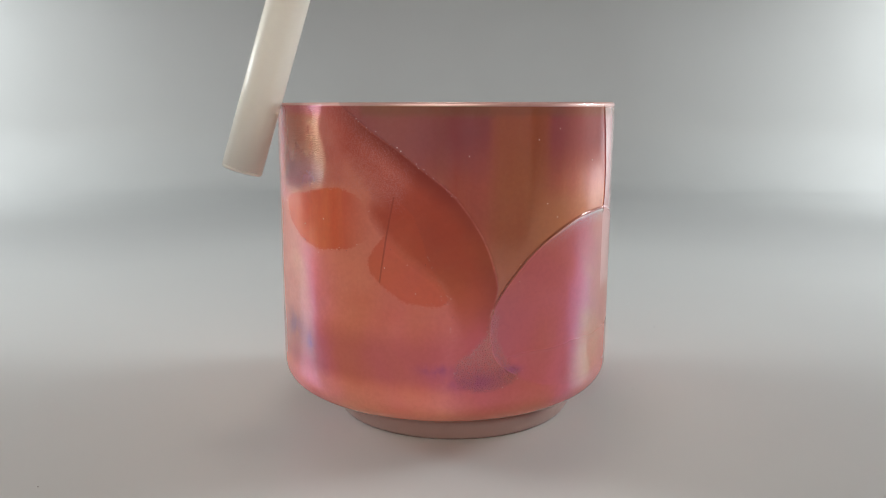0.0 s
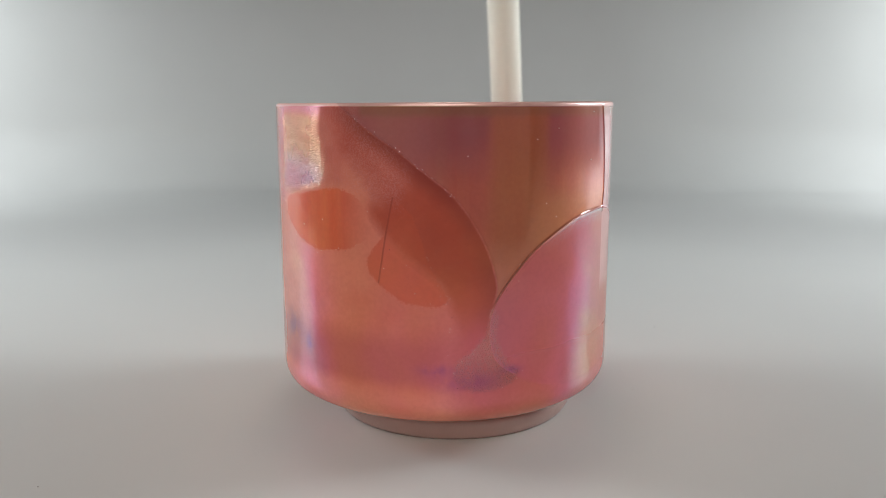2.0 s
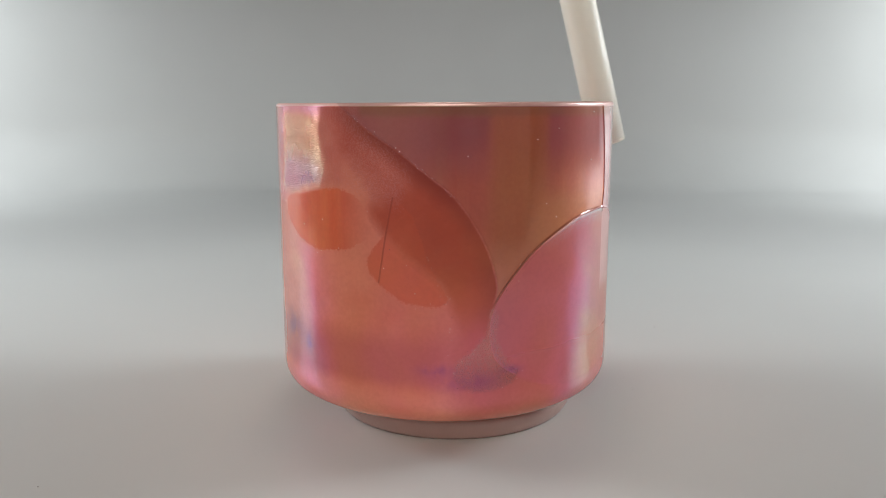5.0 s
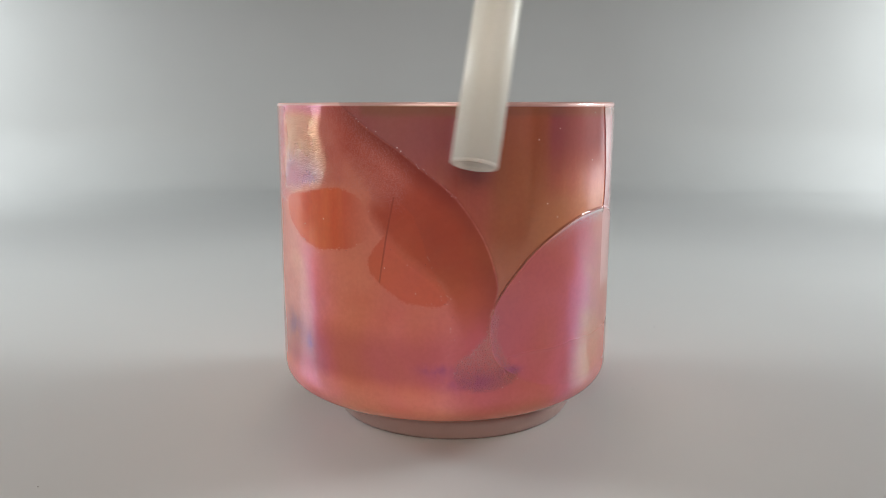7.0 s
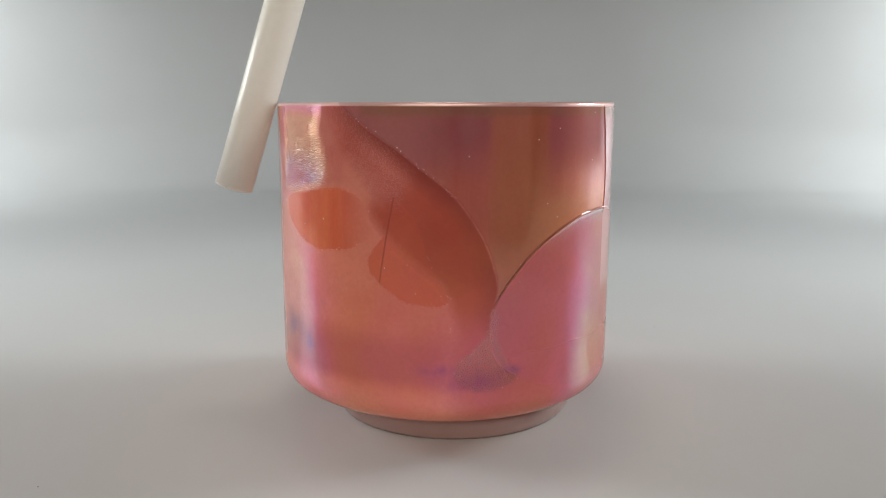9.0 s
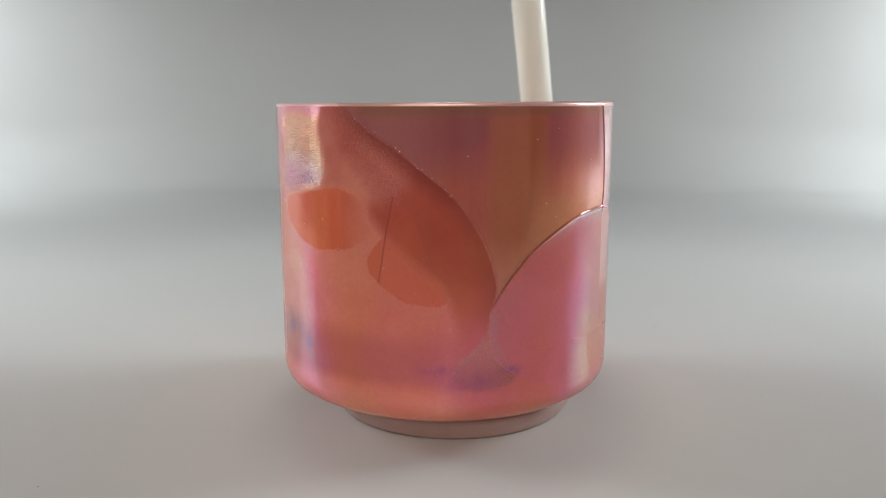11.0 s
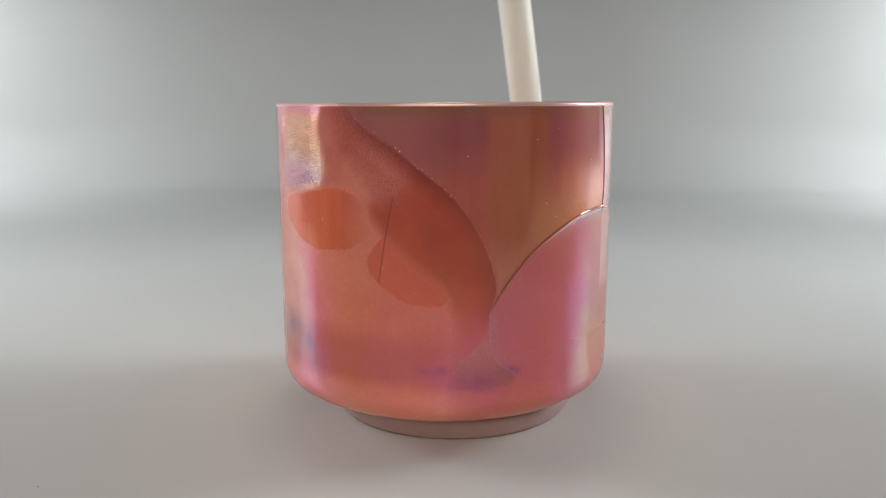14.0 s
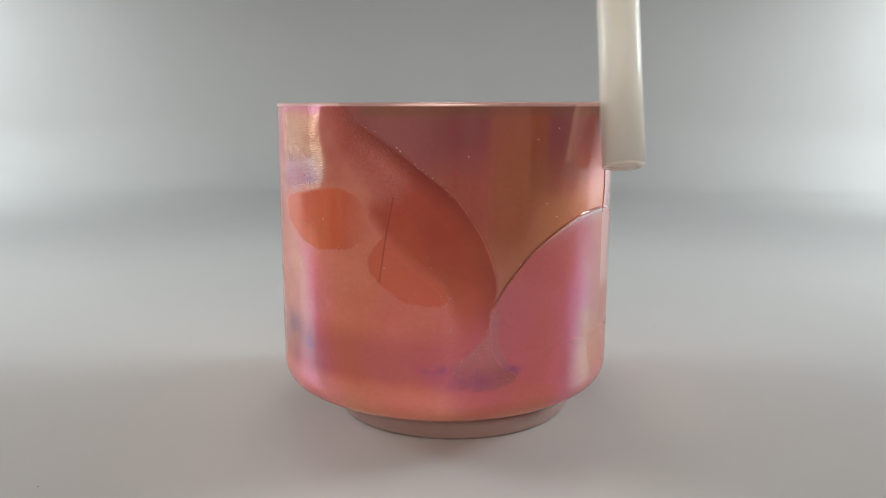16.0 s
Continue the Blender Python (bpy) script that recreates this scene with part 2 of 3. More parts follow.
def wand_material(name, rough):
    n = Nodes(name)
    streak = n.noise(1.0, 4, n.stretch(160, 160, 6))
    c = n.mix(n.ramp(streak, 0.35, 0.65), (0.985, 0.94, 0.865), (0.995, 0.962, 0.905))
    n.put(n.bsdf.inputs["Base Color"], c)
    n.put(n.bsdf.inputs["Roughness"], n.ramp(streak, 0.3, 0.7, rough - 0.05, rough + 0.05))
    n.bsdf.inputs["IOR"].default_value = 1.45
    n.bsdf.inputs["Coat Weight"].default_value = 0.3
    n.bsdf.inputs["Coat Roughness"].default_value = 0.14
    n.put(n.bsdf.inputs["Normal"], n.bump(n.noise(700.0, 3), 0.08, 0.0004))
    glow = n.node("ShaderNodeBsdfTranslucent", Color=(0.995, 0.982, 0.95, 1))
    both = n.node("ShaderNodeMixShader", Fac=0.5)
    n.put(both.inputs[1], n.bsdf.outputs[0])
    n.put(both.inputs[2], glow.outputs[0])
    n.put(n.out.inputs["Surface"], both.outputs[0])
    return n.mat


BOARD = board_material()
ROOM = wall_material("grey_wall", (0.42, 0.40, 0.38))
CARD = wall_material("grey_card", (0.27, 0.24, 0.21))
PALE = wall_material("pale_wall", (0.74, 0.74, 0.76))
BUBBLE = wall_material("glaze_bubble", (0.88, 0.58, 0.46))
CRUMB = wall_material("glaze_crumb", (0.30, 0.07, 0.05))
BUBBLE.node_tree.nodes["Principled BSDF"].inputs["Roughness"].default_value = 0.4
GLAZE, INNER = glaze_material(), inner_material()
SILICONE, TUBE, TUBE_END = ring_material(), wand_material("frosted_tube", 0.38), wand_material("polished_tube_end", 0.2)


# ---- helpers for meshes ----
def mesh_object(name, verts, faces, material, parent=None, label="", smooth=True):
    data = bpy.data.meshes.new(name)
    data.from_pydata(verts, [], faces)
    data.materials.append(material)
    data.polygons.foreach_set("use_smooth", [smooth] * len(data.polygons))
    data.update()
    ob = new(name, data)
    if parent is not None:
        ob.parent = parent
    return tagged(ob, label)


def lathe(rows, angles, bulge=None):
    """Vertices and faces of a surface of revolution; rows of (radius, z). Angles are seen from above, closed into a ring."""
    rows, angles = np.array(rows), np.array(angles)
    r, a = rows[:, 0][:, None] + (0 if bulge is None else bulge), angles[None, :]
    z = np.repeat(rows[:, 1][:, None], len(angles), 1)
    v = np.stack([r * np.sin(a), -r * np.cos(a), z], -1).reshape(-1, 3)
    m, k = len(rows), len(angles)
    i, j = np.meshgrid(np.arange(m - 1), np.arange(k), indexing="ij")
    j2 = (j + 1) % k
    f = np.stack([i * k + j, i * k + j2, (i + 1) * k + j2, (i + 1) * k + j], -1).reshape(-1, 4)
    return v.tolist(), f.tolist()


def box(name, lo, hi, material, label, kind="structure"):
    bm = bmesh.new()
    bmesh.ops.create_cube(bm, size=1)
    for v in bm.verts:
        v.co = Vector([(l + h) / 2 + c * (h - l) for l, h, c in zip(lo, hi, v.co)])
    data = bpy.data.meshes.new(name)
    bm.to_mesh(data)
    bm.free()
    data.materials.append(material)
    return tagged(new(name, data), label, "wall", kind=kind)


# ---- the setting: a white board that sweeps up behind, in a plain grey room ----
GROUND, WALL_Y, SWEEP = 0.006, 1.35, 0.15


def build_backdrop():
    prof = [(y, GROUND) for y in (-2.2, -1.0, 0.0, 0.7)]
    for i in range(13):
        a = math.pi / 2 * i / 12
        prof.append((WALL_Y - SWEEP + SWEEP * math.sin(a), GROUND + SWEEP - SWEEP * math.cos(a)))
    prof += [(WALL_Y, 0.6), (WALL_Y, 2.4)]
    under = [(y + 0.012 * (1 if z > 0.02 else 0), z - 0.012 * (0 if z > 0.02 else 1)) for y, z in prof]
    loop = prof + under[::-1]
    n = len(loop)
    v = [(x, y, z) for x in (-2.2, 2.2) for y, z in loop]
    f = [(i, i + n, (i + 1) % n + n, (i + 1) % n) for i in range(n)]
    f += [tuple(range(n))[::-1], tuple(range(n, 2 * n))]
    ob = mesh_object("ground", v, f, BOARD)
    return tagged(ob, "smooth off-white board, sweeping up into a backdrop", "backdrop", kind="structure")


build_backdrop()
box("wall_left", (-2.3, -2.3, 0.0), (-2.2, 1.42, 2.4), ROOM, "plain grey painted wall")
box("wall_right", (2.2, -2.3, 0.0), (2.3, 1.42, 2.4), ROOM, "plain grey painted wall")
box("wall_behind_a", (-2.2, -1.77, GROUND), (0.12, -1.5, 2.4), PALE, "plain pale painted wall")
box("wall_behind_b", (0.12, -1.77, GROUND), (2.2, -1.67, 2.4), PALE, "plain pale painted wall")
box("ceiling", (-2.3, -2.3, 2.4), (2.3, 1.42, 2.5), PALE, "plain pale ceiling")

# a grey card stands beside the camera; the bowl's glossy wall mirrors it
def build_card():
    bm = bmesh.new()
    bmesh.ops.create_cube(bm, size=1)
    for v in bm.verts:
        v.co = Vector((v.co.x * 0.46, v.co.y * 0.006, v.co.z * 0.55 + 0.275))
    bmesh.ops.bevel(bm, geom=bm.edges[:], offset=0.0015, segments=2, affect="EDGES")
    data = bpy.data.meshes.new("reflector_card")
    bm.to_mesh(data)
    bm.free()
    data.materials.append(CARD)
    ob = new("reflector_card", data)
    ob.matrix_world = pose(0.451, -0.621, GROUND, 0, 0, 36.0)
    return tagged(ob, "plain grey card standing upright on the board", "card")


build_card()

# ---- the singing bowl ----
RIM_Z, R = 0.1930, 0.1006
# outlines of the coats of glaze: degrees to the right of the front, millimetres above the table
EDGE = [(-36, 197), (-32.7, 192.1), (-23.1, 179.9), (-13.6, 169.0), (-4.7, 156.9), (1.8, 147.6), (7.5, 134.8), (12.1, 120.2), (14.9, 105.3), (15.3, 96.4), (13.6, 85.9)]
LEAF = [(-42.0, 197), (-32.7, 192.1), (-23.1, 179.9), (-13.6, 169.0), (-4.7, 156.9), (1.8, 147.6), (7.5, 134.8), (12.1, 120.2), (14.9, 105.3), (15.3, 96.4), (13.6, 85.9), (12.3, 72.8), (7.8, 61.1), (1.9, 61.4), (2.2, 73.4), (1.3, 85.4), (-2.3, 98.7), (-8.9, 108.7), (-16.5, 119.8), (-22.7, 133.8), (-25.3, 146.6), (-31, 158), (-37, 175)]
DROP_A = [(-60.6, 141.7), (-49.3, 145.3), (-35.7, 149.1), (-27.7, 146.4), (-22.6, 135.2), (-24.1, 123.4), (-31.4, 118.0), (-40.7, 115.6), (-50.1, 118.9), (-56.9, 125.2), (-61.1, 133.3)]
DROP_B = [(-15.1, 145.8), (-17.5, 128.5), (-23.4, 112.6), (-20.2, 102.6), (-14.9, 94.7), (-8.1, 90.8), (-0.6, 91.3), (0.2, 97.2), (-4.7, 111.8), (-8.0, 131.9)]
RIDGE = [(-15.1, 145.8), (-17.5, 125.6), (-19.8, 101.8)]
LEAF_B = [(66.7, 133.5), (50.6, 134.0), (39.1, 128.7), (28.1, 117.9), (20.6, 104.7), (16.2, 94.2), (14.0, 85.8), (13.5, 72.6), (15.6, 60.2), (22.1, 51.2), (31.3, 44.0), (46.9, 41.2), (63.3, 43.5), (95, 50), (100, 90), (85, 120)]
STEM = [(14.0, 88.2), (15.4, 84.5), (15.6, 72.4), (19.2, 59.6), (22.6, 54.2), (19.8, 47.7), (12.5, 44.3), (5.6, 46.6), (2.4, 53.7), (4.4, 61.3), (9.4, 69.4), (12.3, 75.8), (13.3, 84.7)]
FROST = [(-85, 200), (-30.2, 200), (-24.9, 183.5), (-16.1, 168.4), (-10.8, 155.9), (-13.8, 141.6), (-25.4, 145.1), (-33.4, 150.2), (-49.2, 145.9), (-78.7, 137.0), (-95, 150)]
UPRIGHT = [(58.6, 198), (61.6, 171.7), (62.8, 146.4), (61.4, 133.0)]


def curve_through(points, closed, steps=8):
    """Catmull-Rom through the points, in millimetres on the unrolled wall."""
    p = np.array([(math.radians(a) * R * 1000, z) for a, z in points], float)
    n = len(p)
    out = []
    for i in range(n if closed else n - 1):
        q = [p[(i + k) % n] if closed else p[min(max(i + k, 0), n - 1)] for k in (-1, 0, 1, 2)]
        for s in np.arange(steps) / steps:
            out.append(0.5 * (2 * q[1] + (q[2] - q[0]) * s + (2 * q[0] - 5 * q[1] + 4 * q[2] - q[3]) * s * s
                              + (3 * q[1] - q[0] - 3 * q[2] + q[3]) * s ** 3))
    if not closed:
        out.append(p[-1])
    return np.array(out)


def distance(u, z, line, closed):
    """Distance to a line; with the sign of a closed one, positive inside."""
    best = np.full(u.shape, 1e9)
    inside = np.zeros(u.shape, bool)
    n = len(line)
    for i in range(n if closed else n - 1):
        (x0, y0), (x1, y1) = line[i], line[(i + 1) % n]
        dx, dy = x1 - x0, y1 - y0
        s = np.clip(((u - x0) * dx + (z - y0) * dy) / (dx * dx + dy * dy + 1e-9), 0, 1)
        best = np.minimum(best, (u - x0 - s * dx) ** 2 + (z - y0 - s * dy) ** 2)
        if closed and y0 != y1:
            inside ^= ((y0 > z) != (y1 > z)) & (u < (z - y0) / (y1 - y0) * dx + x0)
    best = np.sqrt(best)
    return np.where(inside, best, -best) if closed else best


def sigmoid(x):
    return 1 / (1 + np.exp(np.clip(-x, -50, 50)))


def outer_profile():
    """Radius and height down the outside, from the lip to the middle of the base."""
    rows = []
    lip = 0.0016
    for i in range(7):
        a = math.pi / 2 * i / 6
        rows.append((R - lip + lip * math.sin(a), RIM_Z - lip + lip * math.cos(a)))
    z = RIM_Z - lip
    while z > 0.0420:
        z -= 0.00045
        rows.append((R - 0.0002 * (RIM_Z - z) / 0.13, z))
    top_r, top_z = rows[-1]
    low_z, flat_r = 0.0200, 0.060
    for i in range(1, 91):
        a = math.pi / 2 * i / 90
        rows.append((flat_r + (top_r - flat_r) * math.cos(a) ** 0.8, top_z - (top_z - low_z) * math.sin(a) ** 0.7))
    rows += [(0.03, low_z), (0.0008, low_z)]
    return rows


def build_bowl():
    bowl = tagged(new("singing_bowl"), "coral-pink glazed crystal singing bowl with leaf-shaped lustre patches", "bowl")
    rows = outer_profile()
    front = np.radians(np.arange(-92, 92, 0.22))
    rear = np.radians(np.arange(92, 268, 1.0))
    ang = np.concatenate([front, rear])
    rr = np.array(rows)
    U, Z = np.meshgrid(ang * R * 1000, rr[:, 1] * 1000)
    near = U < 175
    u, z = U[near], Z[near]

    def field(points, closed):
        d = np.full(U.shape, -60.0 if closed else 60.0)
        d[near] = distance(u, z, curve_through(points, closed), closed)
        return d

    edge, ridge, upright = field(EDGE, False), field(RIDGE, False), field(UPRIGHT, False)
    leaf, drop_a, drop_b = field(LEAF, True), field(DROP_A, True), field(DROP_B, True)
    leaf_b, stem, frost = field(LEAF_B, True), field(STEM, True), field(FROST, True)
    line = curve_through(EDGE, False)
    bound = np.interp(-Z, -line[:, 1], line[:, 0])
    side = np.where(Z > 86, (U - bound) * 0.7, -20)
    side = np.minimum(side, -leaf_b)
    side = np.where(near, side, 10.0)
    # relief in millimetres: beads along the edges of the coats, steps across them
    bead = 0.05 * np.exp(-(edge / 0.8) ** 2) + 0.12 * np.exp(-(ridge / 0.5) ** 2) + 0.5 * np.exp(-(upright / 0.7) ** 2)
    grow = np.clip((U - 12) / 50, 0, 1) * (Z > 60)
    bead += (0.26 * np.exp(-((leaf_b + 0.2) / 0.6) ** 2) + 0.15 * np.exp(-((leaf_b - 1.8) / 0.5) ** 2)) * grow
    step = 0.16 * sigmoid(leaf_b * 3) + 0.08 * sigmoid(leaf * 3) - 0.05 * sigmoid(drop_a * 2)
    wave = 0.10 * np.sin(U * 0.05 + 1.0) * np.sin(Z * 0.045) + 0.05 * np.sin(U * 0.13 + Z * 0.08)
    fade = np.clip((RIM_Z * 1000 - Z) / 2.0, 0, 1) * np.clip((Z - 14) / 10, 0, 1)
    v, f = lathe(rows, ang, (bead + step + wave * 0.6) * fade * 0.001)
    # the rim was cut a touch askew
    v = [(x, y, z + 0.006 * x * max(z / RIM_Z, 0) ** 4) for x, y, z in v]
    drop_fade = np.clip((-23 - np.degrees(U / R / 1000)) / 12, 0, 1)
    spots = ((-3.0, 56.6, 8.5, 3.2), (-48.0, 62.0, 4.0, 5.0), (8.0, 49.5, 16.0, 4.6), (-60.0, 68.0, 12.0, 8.0), (20.0, 55.0, 6.0, 2.2))
    stain = sum(np.exp(-((U - radians(a) * R * 1000) / w) ** 2 - ((Z - h) / t) ** 2) for a, h, w, t in spots)
    bald = np.exp(-((U + 57.0 - (Z - 170) * 0.12) / 7.5) ** 2 - ((Z - 168) / 19.0) ** 2)
    past = np.where(near, U - np.interp(Z, *np.array(sorted((h, radians(a) * R * 1000) for a, h in UPRIGHT)).T), 0.0)
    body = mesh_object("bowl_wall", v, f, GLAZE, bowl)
    for name, values in (("leaf", leaf), ("drop_a", drop_a), ("drop_b", drop_b), ("leaf_b", leaf_b),
                         ("stem", stem), ("frost", frost), ("edge_side", side), ("edge", edge), ("ridge", ridge),
                         ("upright", upright), ("upright_side", past), ("drop_fade", drop_fade), ("stain", stain), ("bald", bald)):
        a = body.data.attributes.new(name, "FLOAT", "POINT")
        a.data.foreach_set("value", values.ravel().astype(np.float32))
    # the inside, 5 mm in
    wall = 0.005
    inner = [(R - 0.0016, RIM_Z)]
    for i in range(1, 7):
        a = math.pi / 2 * i / 6
        inner.append((R - wall + 0.0014 * (1 - math.sin(a)), RIM_Z - 0.0014 * (1 - math.cos(a))))
    inner.append((R - wall, 0.058))
    for i in range(1, 25):
        a = math.pi / 2 * i / 24
        inner.append((0.05 + (R - wall - 0.05) * math.cos(a), 0.058 - 0.032 * math.sin(a)))
    inner.append((0.0008, 0.026))
    v, f = lathe(inner, np.radians(np.arange(0, 360, 1.5)))
    v = [(x, y, z + 0.006 * x * (z / RIM_Z) ** 4) for x, y, z in v]
    mesh_object("bowl_inside", v, [q[::-1] for q in f], INNER, bowl, "paler frosted inside and cut rim")
    # pinhole bubbles caught in the glaze
    bead_mesh = bpy.data.meshes.new("glaze_bubble")
    bm = bmesh.new()
    bmesh.ops.create_icosphere(bm, subdivisions=1, radius=0.00033)
    bm.to_mesh(bead_mesh)
    bm.free()
    bead_mesh.materials.append(BUBBLE)
    for a, h in ((27.8, 174.5), (35.5, 179.9), (6.5, 166.6), (31.4, 141.7), (-39.9, 132.2), (-12.9, 169.0), (-14.0, 170.7),
                 (-8.7, 97.0), (-18.1, 109.5), (51.7, 162.7), (-49.2, 128.1), (1.5, 78.9), (35.3, 134.3), (52.5, 188.0)):
        ob = new("glaze_bubble", bead_mesh)
        ob.parent = bowl
        q = radians(a)
        ob.location = ((R + 0.0001) * math.sin(q), -(R + 0.0001) * math.cos(q), h / 1000)
    # crumbs of glaze left along the edges of the coats
    pick = random.Random(7)
    trails = ((EDGE, False, 0.04, 0.52, 26, 0.5), (DROP_A, True, 0.50, 0.98, 26, 0.9), (DROP_B, True, 0.48, 0.86, 18, 1.3),
              (LEAF, True, 0.58, 0.84, 12, 1.2), (LEAF_B, True, 0.10, 0.38, 16, 1.4), (STEM, True, 0.0, 1.0, 26, 1.2))
    crumbs = [bead_mesh.copy() for _ in range(3)]
    for k, data in enumerate(crumbs):
        data.name = "glaze_crumb"
        for v in data.vertices:
            v.co *= (0.45, 0.65, 0.85)[k] * pick.uniform(0.75, 1.2)
        data.materials.clear()
        data.materials.append(BUBBLE if k < 2 else CRUMB)
    for points, closed, start, end, count, scatter in trails:
        line = curve_through(points, closed)
        for _ in range(count):
            u, h = line[min(int(pick.uniform(start, end) * len(line)), len(line) - 1)]
            u, h = u + pick.gauss(0, scatter), h + pick.gauss(0, scatter)
            if not 44 < h < 190:
                continue
            q, out = u / (R * 1000), R + 0.00015
            ob = new("glaze_crumb", pick.choice(crumbs))
            ob.parent = bowl
            ob.location = (out * math.sin(q), -out * math.cos(q), h / 1000)
    return bowl


def build_ring():
    rows = [(0.0600, 0.0020), (0.0615, 0.0005), (0.0640, 0.0), (0.0712, 0.0), (0.0726, 0.0004), (0.0735, 0.0014), (0.0746, 0.0030),
            (0.0764, 0.0065), (0.0780, 0.0100), (0.0784, 0.0116), (0.0776, 0.0131), (0.0740, 0.0139), (0.0705, 0.0140),
            (0.0650, 0.0140), (0.0620, 0.0136), (0.0602, 0.0120), (0.0600, 0.0020)]
    v, f = lathe([(a * 0.982, b) for a, b in rows], np.radians(np.arange(0, 360, 2.0)))
    ob = mesh_object("support_ring", v, f, SILICONE)
    ob.matrix_world = pose(0.005, 0.0, GROUND)
    return tagged(ob, "pale translucent silicone ring under the bowl", "ring")


# ---- the wand that rubs the rim ----
WAND_R = 0.0113


def build_wand():
    wand = tagged(new("singing_wand"), "hollow frosted white tube rubbing round the rim", "mallet")
    bore, long_ = 0.0078, 0.26
    rows = [(bore, 0.05), (bore, 0.0016), (WAND_R, 0.0016), (WAND_R, 0.06), (WAND_R, 0.16), (WAND_R, long_ - 0.001), (WAND_R - 0.001, long_),
            (bore, long_), (bore, 0.16), (bore, 0.05)]
    v, f = lathe(rows, np.radians(np.arange(0, 360, 4.0)))
    mesh_object("tube", v, [q[::-1] for q in f], TUBE, wand)
    rows = [(bore, 0.0015), (bore, 0.0008), (bore + 0.0006, 0.0001), (WAND_R - 0.0009, 0.0), (WAND_R - 0.0003, 0.0003),
            (WAND_R, 0.0010), (WAND_R, 0.0015), (bore, 0.0015)]
    v, f = lathe(rows, np.radians(np.arange(0, 360, 4.0)))
    mesh_object("cut_end", v, [q[::-1] for q in f], TUBE_END, wand, "polished paler cut end")
    return wand


BOWL = build_bowl()
RING = build_ring()
WAND = build_wand()

# specks of dust on the board
def build_dust():
    bm = bmesh.new()
    for x, y, r in ((-0.2011, -0.1286, 0.0005), (0.1241, 0.0104, 0.0004), (0.1771, 0.1619, 0.0006)):
        made = bmesh.ops.create_icosphere(bm, subdivisions=1, radius=r)["verts"]
        for v in made:
            v.co = Vector((v.co.x + x, v.co.y * 0.7 + y, v.co.z * 0.6 + GROUND + r * 0.5))
    data = bpy.data.meshes.new("dust")
    bm.to_mesh(data)
    bm.free()
    data.materials.append(ROOM)
    return tagged(new("dust", data), "a few tiny grey specks of dust on the board", "dust", kind="stuff")


build_dust()

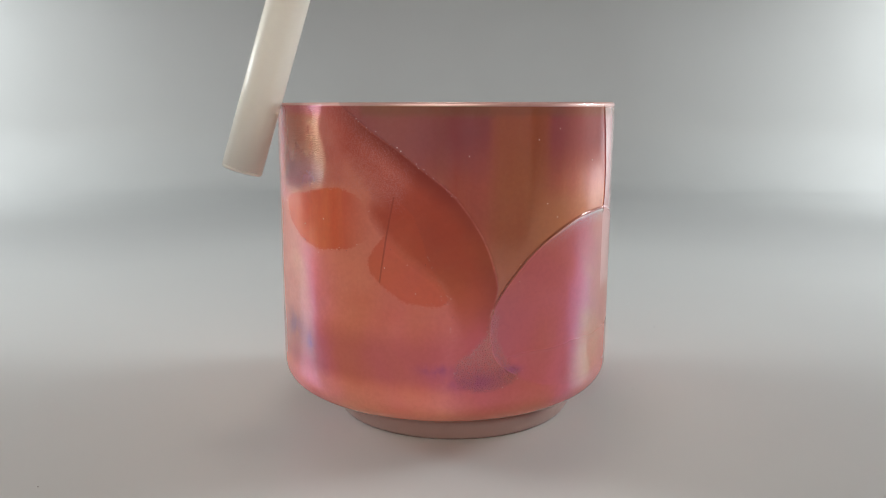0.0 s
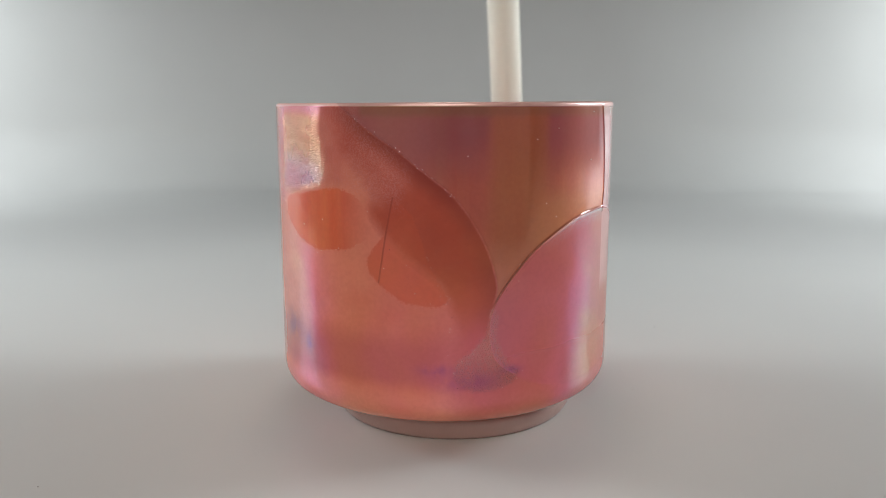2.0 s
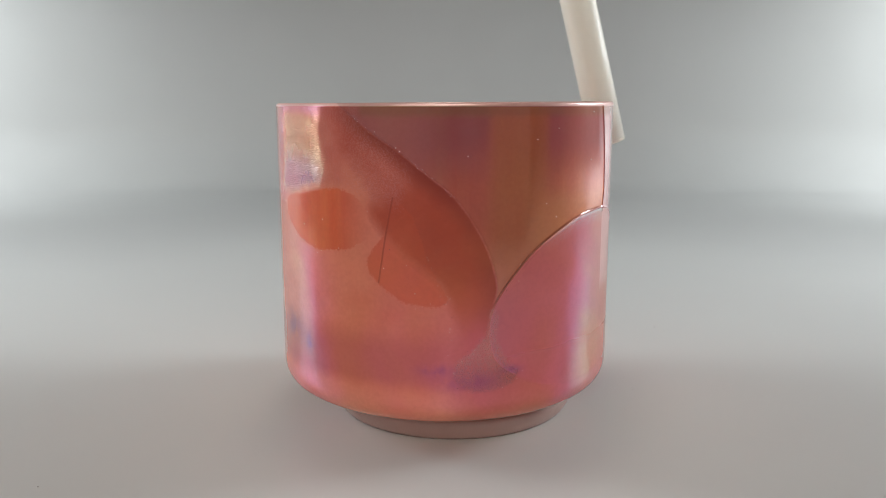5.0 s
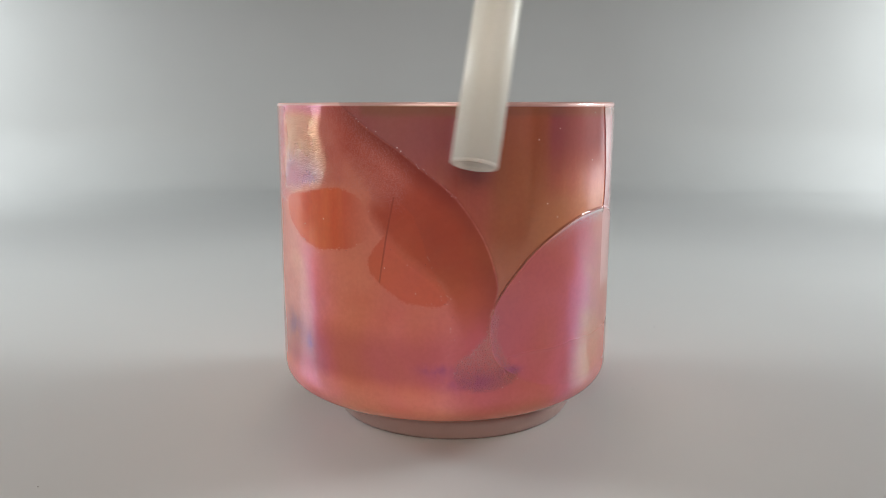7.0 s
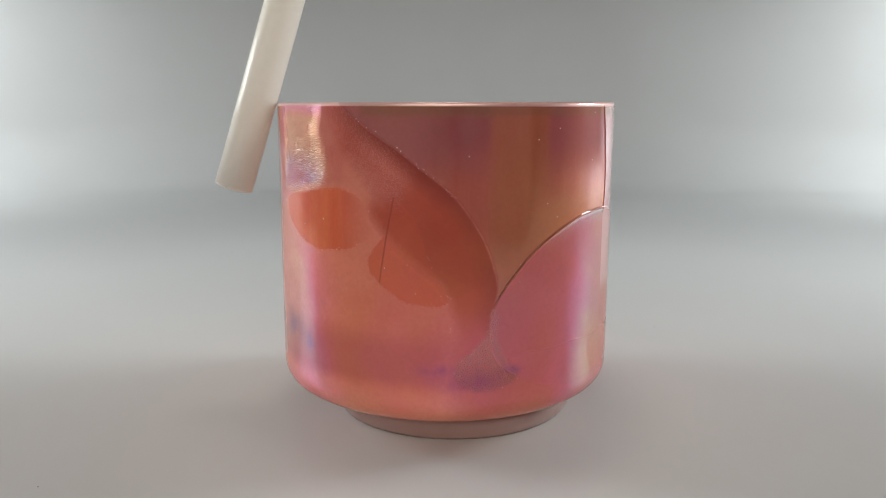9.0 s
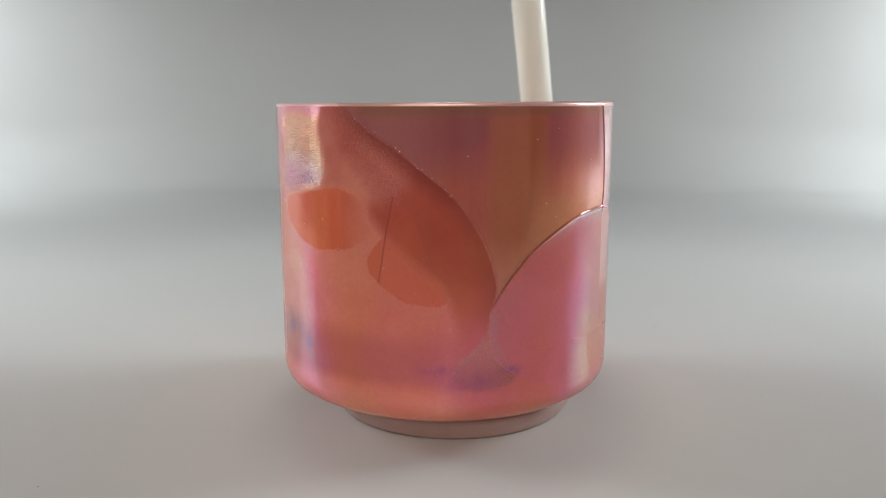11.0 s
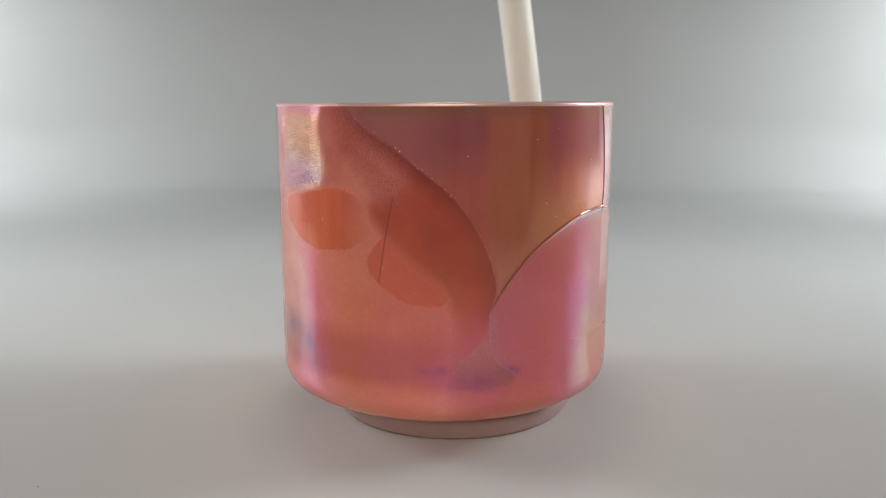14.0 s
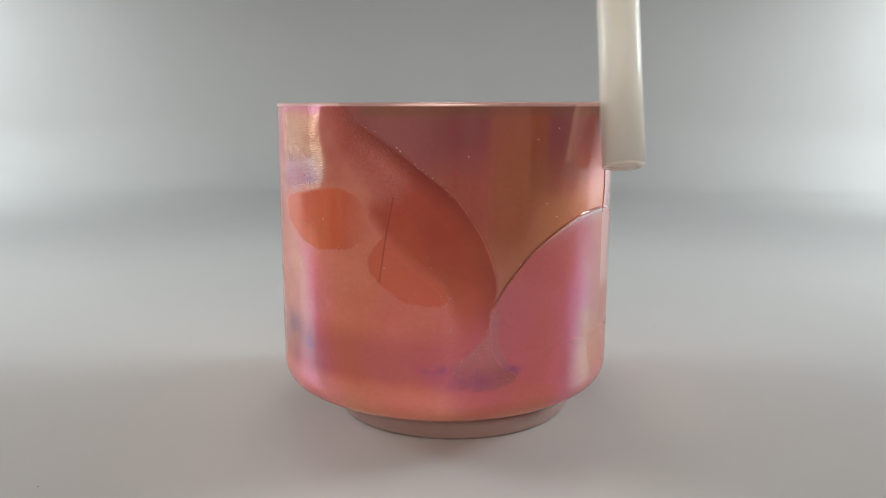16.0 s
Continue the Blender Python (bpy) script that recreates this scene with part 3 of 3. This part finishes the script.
# the wand's round: seconds, degrees round the rim (0 at the right, 90 behind), lean inwards, lean along the rim, metres of it below the rim
ROUND = [
    (0.0, 204.6, 16.2, 6.8, 0.0388),
    (0.2, 224.4, 15.5, 7.3, 0.0382),
    (0.5, 255.4, 14.5, 7.9, 0.0359),
    (0.7, 276.8, 13.3, 6.4, 0.0352),
    (1.0, 308.8, 12.2, 5.6, 0.0342),
    (1.2, 329.6, 11.9, 3.5, 0.0354),
    (1.5, 362.5, 12.1, 1.5, 0.0344),
    (1.7, 384.9, 12.8, 0.0, 0.0319),
    (2.0, 426.2, 13.2, -1.6, 0.0277),
    (2.2, 454.7, 14.0, -1.8, 0.0271),
    (2.5, 496.1, 14.9, -0.4, 0.0267),
    (2.7, 520.2, 16.0, 1.1, 0.0298),
    (3.0, 547.0, 17.2, 3.1, 0.0320),
    (3.2, 563.4, 18.5, 5.7, 0.0302),
    (3.5, 588.6, 17.9, 8.0, 0.0275),
    (3.7, 607.5, 16.8, 9.1, 0.0265),
    (4.0, 635.3, 15.7, 8.6, 0.0261),
    (4.2, 658.2, 15.1, 8.6, 0.0275),
    (4.4, 678.8, 14.5, 7.7, 0.0273),
    (4.6, 700.0, 14.3, 6.2, 0.0270),
    (4.8, 721.7, 14.4, 4.5, 0.0268),
    (5.0, 744.1, 15.1, 2.6, 0.0267),
    (5.2, 767.1, 16.2, 1.1, 0.0266),
    (5.4, 790.7, 17.7, 0.1, 0.0265),
    (5.6, 815.0, 19.5, 0.0, 0.0265),
    (5.8, 840.0, 21.2, 1.0, 0.0265),
    (6.0, 865.6, 22.8, 2.8, 0.0264),
    (6.3, 905.4, 24.1, 6.8, 0.0262),
    (6.5, 932.5, 21.9, 9.3, 0.0276),
    (6.7, 959.5, 18.7, 11.2, 0.0272),
    (7.0, 999.1, 15.3, 11.3, 0.0307),
    (7.2, 1031.0, 12.7, 9.2, 0.0375),
    (7.5, 1064.9, 11.2, 5.9, 0.0400),
    (7.7, 1085.7, 12.3, 3.4, 0.0398),
    (8.0, 1119.6, 13.1, 1.4, 0.0392),
    (8.2, 1147.0, 13.8, -0.8, 0.0377),
    (8.5, 1190.0, 14.9, -1.2, 0.0409),
    (8.7, 1220.7, 16.2, -1.0, 0.0468),
    (9.0, 1266.5, 17.4, 0.8, 0.0524),
    (9.2, 1295.0, 18.7, 2.6, 0.0560),
    (9.4, 1323.1, 17.6, 4.8, 0.0545),
    (9.6, 1348.5, 16.3, 5.9, 0.0531),
    (9.8, 1371.6, 15.1, 5.9, 0.0517),
    (10.0, 1393.0, 14.1, 5.3, 0.0503),
    (10.2, 1413.3, 13.4, 4.2, 0.0489),
    (10.4, 1433.0, 13.1, 2.8, 0.0476),
    (10.6, 1452.7, 13.1, 1.4, 0.0463),
    (10.8, 1472.8, 13.6, -0.0, 0.0450),
    (11.0, 1494.0, 14.4, -1.1, 0.0438),
    (11.3, 1529.0, 16.3, -1.6, 0.0420),
    (11.5, 1553.8, 16.8, -1.6, 0.0442),
    (11.7, 1578.9, 17.7, -0.6, 0.0467),
    (12.0, 1617.9, 19.1, 1.2, 0.0501),
    (12.2, 1644.3, 19.1, 4.9, 0.0563),
    (12.5, 1682.0, 18.0, 8.3, 0.0526),
    (12.7, 1703.7, 16.4, 7.8, 0.0511),
    (13.0, 1741.2, 15.2, 5.6, 0.0493),
    (13.2, 1766.5, 14.5, 3.9, 0.0475),
    (13.5, 1803.4, 14.4, 2.7, 0.0441),
    (13.7, 1826.1, 14.7, 2.0, 0.0410),
    (14.0, 1858.4, 15.2, 1.2, 0.0379),
    (14.2, 1883.1, 15.8, -0.4, 0.0324),
    (14.5, 1929.9, 16.9, -0.1, 0.0317),
    (14.7, 1956.9, 18.0, 2.4, 0.0324),
    (15.0, 1989.0, 19.9, 5.1, 0.0337),
    (15.2, 2011.1, 19.7, 9.1, 0.0349),
    (15.5, 2051.9, 16.9, 11.8, 0.0359),
    (15.7, 2081.4, 14.1, 11.5, 0.0369),
    (15.9, 2111.5, 11.5, 11.2, 0.0348),
    (16.0, 2127.0, 9.1, 12.3, 0.0345),
]


def wand_pose(turn, lean, along, below):
    a = radians(turn)
    out, tangent = Vector((math.cos(a), math.sin(a), 0)), Vector((-math.sin(a), math.cos(a), 0))
    axis = (Vector((0, 0, 1)) - math.tan(radians(lean)) * out + math.tan(radians(along)) * tangent).normalized()
    touch = out * (R + WAND_R / math.cos(radians(lean))) + Vector((0, 0, RIM_Z))
    turn_to = Vector((0, 0, 1)).rotation_difference(axis).to_matrix().to_4x4()
    return Matrix.Translation(touch - axis * (below + 0.0008)) @ turn_to


def motions():
    walk(WAND, [(t, wand_pose(*rest)) for t, *rest in ROUND])
    # the bowl gives a little under the pressure of the wand
    walk(BOWL, [(t, pose(-0.0004, 0, 0, 0, 0.10 - 0.13 * math.cos(radians(turn - 55)), 0)) for t, turn, *_ in ROUND])


motions()
